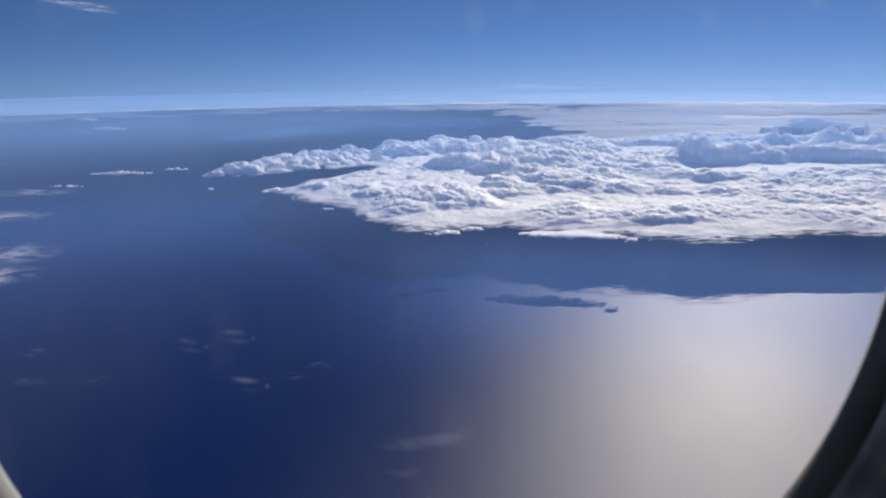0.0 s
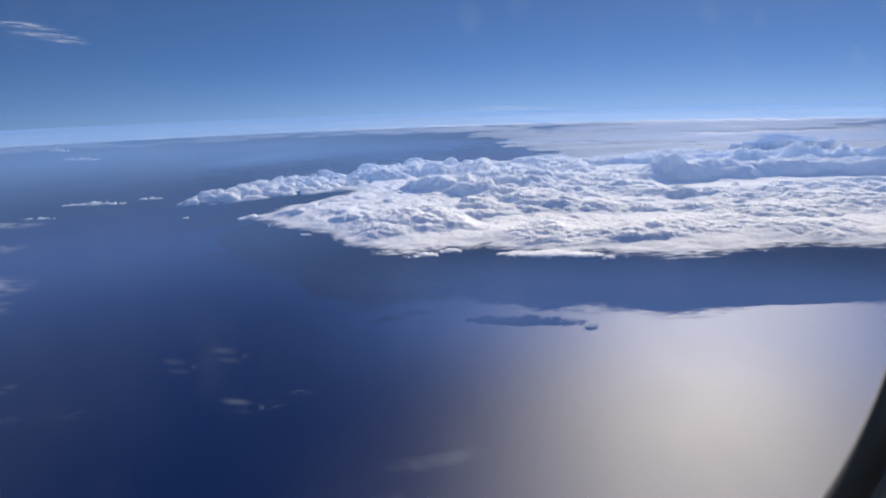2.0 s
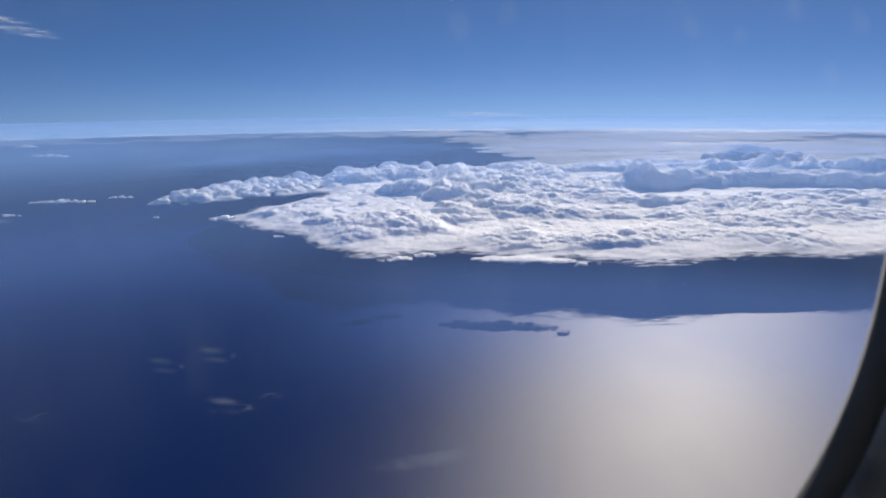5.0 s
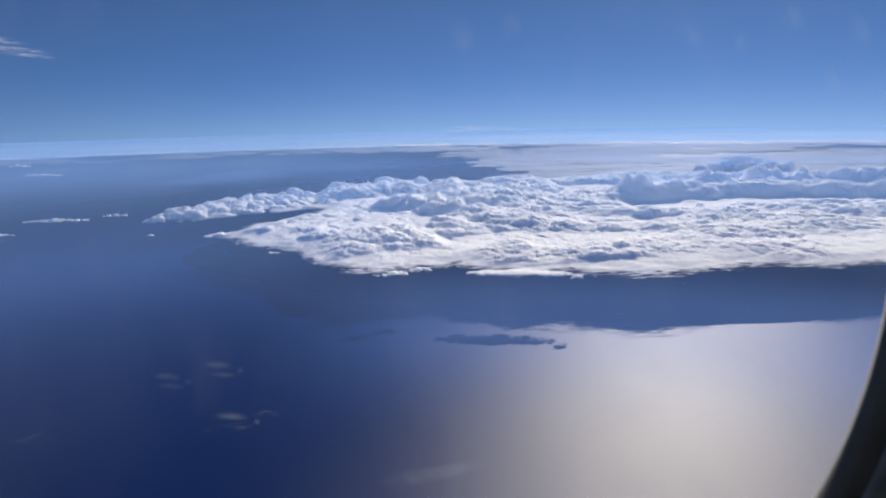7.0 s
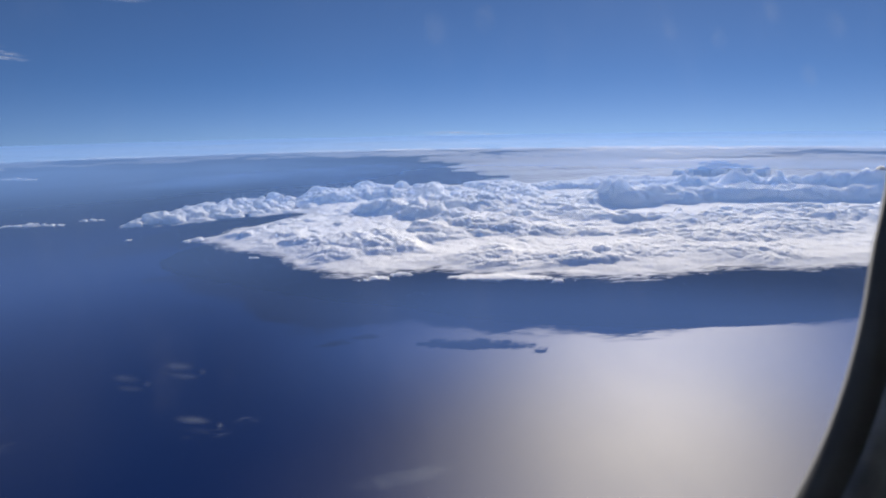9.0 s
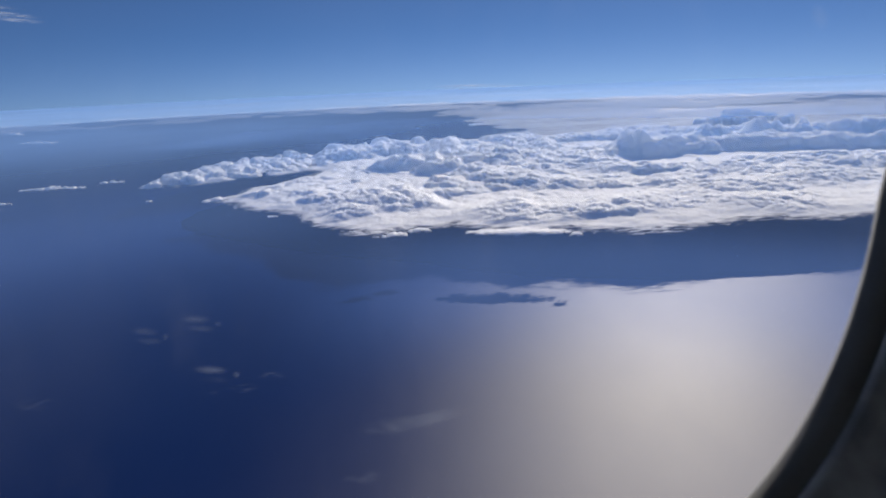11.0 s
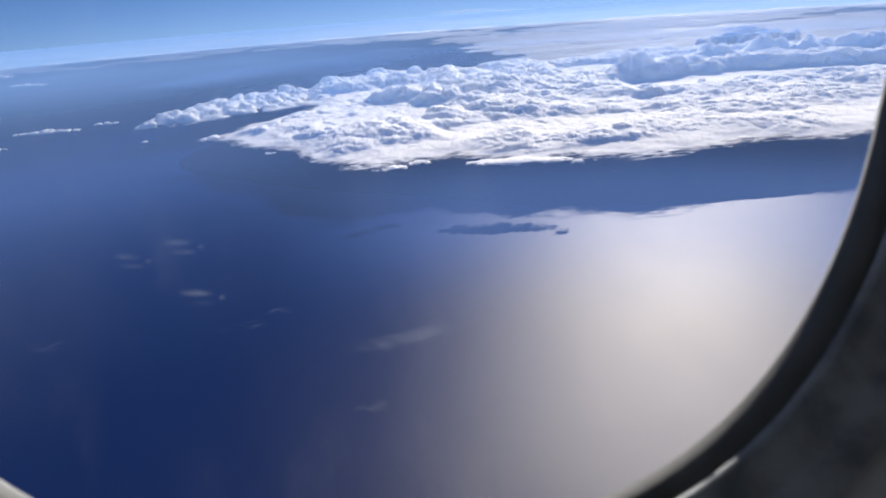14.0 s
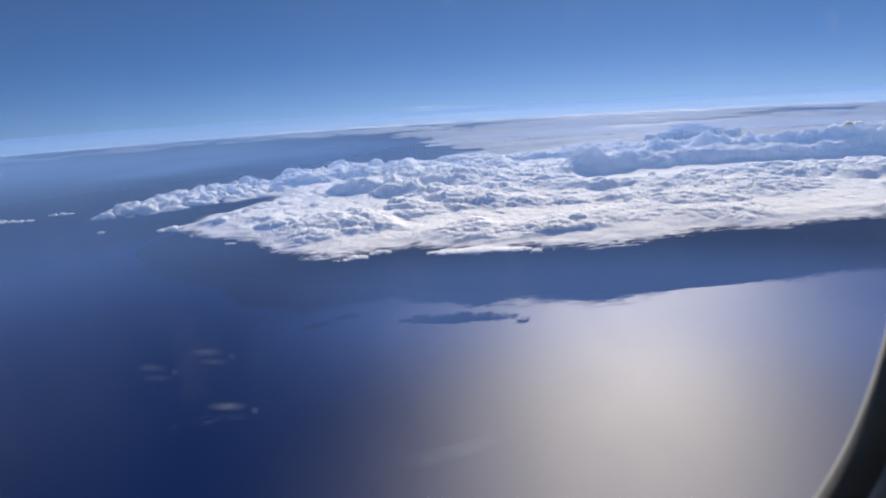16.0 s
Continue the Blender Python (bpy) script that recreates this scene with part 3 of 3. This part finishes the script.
# thin ragged wisps
def wisp(label, material, x, y, z, length, width, turn):
    verts, faces, nx, ny = [], [], 24, 10
    for j in range(ny + 1):
        for i in range(nx + 1):
            s, w = 2 * i / nx - 1, 2 * j / ny - 1
            k = math.sqrt(max(0.0, 1 - s * s)) * 0.9 + 0.1
            dx, dy = s * length / 2, w * k * width / 2
            px, py = x + dx, y + dy
            verts.append((dx, dy, 1.5 * float(fbm(np.array([px]), np.array([py]), np.array([0.5]), 14.0, 3)[0]) * (1 - w * w) * k))
    for j in range(ny):
        for i in range(nx):
            a = j * (nx + 1) + i
            faces.append((a, a + 1, a + nx + 2, a + nx + 1))
    ob = mesh_object("wisp", verts, faces, material)
    ob.matrix_basis = pose(x, y, z, 0, 0, turn)
    return tagged(ob, label, "cloud", "wisps over the sea")


for spec in ((-671, 1119, 36, 170, 90, -5), (-590, 925, 36, 150, 100, -10), (-470, 715, 36, 150, 120, -15), (-425, 630, 36, 110, 90, -15)):
    wisp("thin torn sheet of cloud over the sea", WISP, *spec)
for spec in ((-284, 445, 34, 40, 22, -20), (-258, 397, 34, 32, 20, -20), (-218, 400, 34, 40, 20, -20), (-80, 415, 34, 24, 16, 0), (-100, 398, 34, 40, 18, 12), (-19, 290, 34, 22, 16, 12)):
    wisp("faint scrap of low cloud over dark water", FAINT, *spec)
for spec in ((-1610, 3050, 560, 230, 620, -8), (-1420, 2900, 500, 200, 500, -8), (-1330, 2830, 470, 130, 380, -8), (-1000, 2950, 735, 330, 700, -8)):
    wisp("torn white cirrus high over the sea", CIRRUS_WHITE, *spec)

wisp("faint cirrus streak above the horizon", CIRRUS, 525, 3960, 138, 480, 900, 0)
wisp("faint cirrus streak above the horizon", CIRRUS, 640, 4200, 118, 700, 700, 0)

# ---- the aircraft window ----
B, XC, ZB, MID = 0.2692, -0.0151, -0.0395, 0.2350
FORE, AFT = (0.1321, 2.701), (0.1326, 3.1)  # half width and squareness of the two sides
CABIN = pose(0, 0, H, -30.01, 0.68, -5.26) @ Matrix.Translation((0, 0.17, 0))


def outline(offset, count=44):
    """The rounded window outline, widened by offset, as a closed ring of (x, z)."""
    halves = []
    for wide, power, flare in ((*FORE, 0.13), (*AFT, 0.0)):
        low = []
        for h in (MID * (i / count) ** 2.2 for i in range(count + 1)):
            low.append((wide * (1 - (1 - h / B) ** power) ** (1 / power) + flare * max(0.0, h - 0.085), h))
        halves.append(low + [(x, 2 * MID - h) for x, h in reversed(low[:-1])])
    ring = halves[0] + [(-x, h) for x, h in reversed(halves[1][1:-1])]
    pts = np.array(ring)
    tang = np.roll(pts, -1, 0) - np.roll(pts, 1, 0)
    norm = np.stack([tang[:, 1], -tang[:, 0]], 1)
    norm /= np.linalg.norm(norm, axis=1)[:, None] + 1e-12
    pts = pts + norm * offset
    return [(XC + x, ZB + z) for x, z in pts]


def frame_ring(name, profile, material):
    """A ring round the window with a closed profile of (offset, y)."""
    loops = [[(x, y - 0.17, z) for x, z in outline(o)] for o, y in profile]
    count = len(loops[0])
    verts = [v for loop in loops for v in loop]
    faces = []
    for k in range(len(loops)):
        m = (k + 1) % len(loops)
        faces += [(k * count + i, k * count + (i + 1) % count, m * count + (i + 1) % count, m * count + i) for i in range(count)]
    ob = mesh_object(name, verts, faces, material)
    bm = bmesh.new()
    bm.from_mesh(ob.data)
    bmesh.ops.recalc_face_normals(bm, faces=bm.faces)
    bm.to_mesh(ob.data)
    bm.free()
    return ob


window = new("window_1")
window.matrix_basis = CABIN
tagged(window, "rounded airliner cabin window with grey bezel and dark seal", "window", kind="structure")
part("bezel", frame_ring("bezel", [(0.0170, 0.1610), (0.0176, 0.1566), (0.0220, 0.1535), (0.0300, 0.1512), (0.0540, 0.1495), (0.0540, 0.1700), (0.0170, 0.1700)], BEZEL), window, "grey moulded plastic bezel")
part("seal", frame_ring("seal", [(0.0046, 0.1650), (0.0060, 0.1632), (0.0100, 0.1640), (0.0135, 0.1615), (0.0172, 0.1560), (0.0275, 0.1705), (0.0275, 0.1960), (0.0240, 0.1960), (0.0060, 0.1720)], SEAL), window, "dark rubber seal")
part("reveal", frame_ring("reveal", [(0.0, 0.1702), (0.0050, 0.1646), (0.0056, 0.1722), (0.0010, 0.1740)], LIP), window, "pale grey inner reveal of the window")
pane_ring = outline(0.0200)
pc = len(pane_ring)
pane_verts = [(x, y, z) for y in (0.0046, 0.0076) for x, z in pane_ring]
pane_faces = [tuple(range(pc)), tuple(range(2 * pc - 1, pc - 1, -1))] + [(i, i + pc, (i + 1) % pc + pc, (i + 1) % pc) for i in range(pc)]
pane = mesh_object("pane", pane_verts, pane_faces, PANE, False)
pane.visible_shadow = False
part("pane", pane, window, "slightly scratched clear acrylic pane")


def smear(x, z, length, height, turn, label, material=SMEAR):
    """A dried mark on the pane's inner face."""
    verts, faces, nx, nz = [], [], 20, 8
    for j in range(nz + 1):
        for i in range(nx + 1):
            s, w = 2 * i / nx - 1, 2 * j / nz - 1
            k = math.sqrt(max(0.0, 1 - s * s)) * 0.95 + 0.05
            dx, dz = s * length / 2, w * k * height / 2 + 0.10 * length * s * s * (1 if turn > 5 else 0)
            verts.append((dx, -0.0002 * (1 - w * w) * k, dz))
    for j in range(nz):
        for i in range(nx):
            a = j * (nx + 1) + i
            faces.append((a, a + 1, a + nx + 2, a + nx + 1))
    ob = mesh_object("smear", verts, faces, material)
    ob.matrix_basis = pose(x, 0.0042, z, 0, -turn, 0)
    part("smear", ob, window, label)


for x, z, k in ((-0.0510, 0.0106, 1.0), (-0.0547, 0.0216, 0.85), (-0.0656, 0.0192, 0.8)):
    smear(x, z, 0.0092 * k, 0.0017, -5, "pale dried drop mark", SMEAR if k == 1.0 else SMEAR_FAINT)
    smear(x + 0.0012, z - 0.0021, 0.0090 * k, 0.0010, -4, "faint lower edge of a dried drop", SMEAR_FAINT)
    smear(x + 0.0058 * k, z - 0.0012, 0.0013, 0.0010, 0, "tiny bright drop")
smear(-0.0076, -0.0019, 0.0300, 0.0034, 9, "faint curved wiping smear", SMEAR_FAINT)

for x, z, r in ((0.0000, 0.1060, 0.0080), (0.0128, 0.1090, 0.0070), (0.0600, 0.1060, 0.0060), (0.0720, 0.1030, 0.0055), (0.0930, 0.0920, 0.0055), (0.1030, 0.1070, 0.0080), (0.0870, 0.1110, 0.0060)):
    smear(x, z, r, 1.7 * r, 0, "soft greasy smudge", SMUDGE)

# ---- the cabin shell round the camera ----
wall = frame_ring("wall_window", [(0.0515, 0.1470), (0.30, 0.1470), (0.62, 0.1470), (0.62, 0.1900), (0.0515, 0.1900)], LINING)
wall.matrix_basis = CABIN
tagged(wall, "pale cabin side lining round the window", "wall", kind="structure")


def slab(name, label, category, x0, x1, y0, y1, z0, z1):
    bm = bmesh.new()
    bmesh.ops.create_cube(bm, size=1.0)
    for v in bm.verts:
        v.co = ((x0 + x1) / 2 + v.co.x * (x1 - x0), (y0 + y1) / 2 + v.co.y * (y1 - y0) - 0.17, (z0 + z1) / 2 + v.co.z * (z1 - z0))
    me = bpy.data.meshes.new(name)
    bm.to_mesh(me)
    bm.free()
    me.materials.append(LINING)
    ob = tagged(new(name, me), label, category, kind="structure")
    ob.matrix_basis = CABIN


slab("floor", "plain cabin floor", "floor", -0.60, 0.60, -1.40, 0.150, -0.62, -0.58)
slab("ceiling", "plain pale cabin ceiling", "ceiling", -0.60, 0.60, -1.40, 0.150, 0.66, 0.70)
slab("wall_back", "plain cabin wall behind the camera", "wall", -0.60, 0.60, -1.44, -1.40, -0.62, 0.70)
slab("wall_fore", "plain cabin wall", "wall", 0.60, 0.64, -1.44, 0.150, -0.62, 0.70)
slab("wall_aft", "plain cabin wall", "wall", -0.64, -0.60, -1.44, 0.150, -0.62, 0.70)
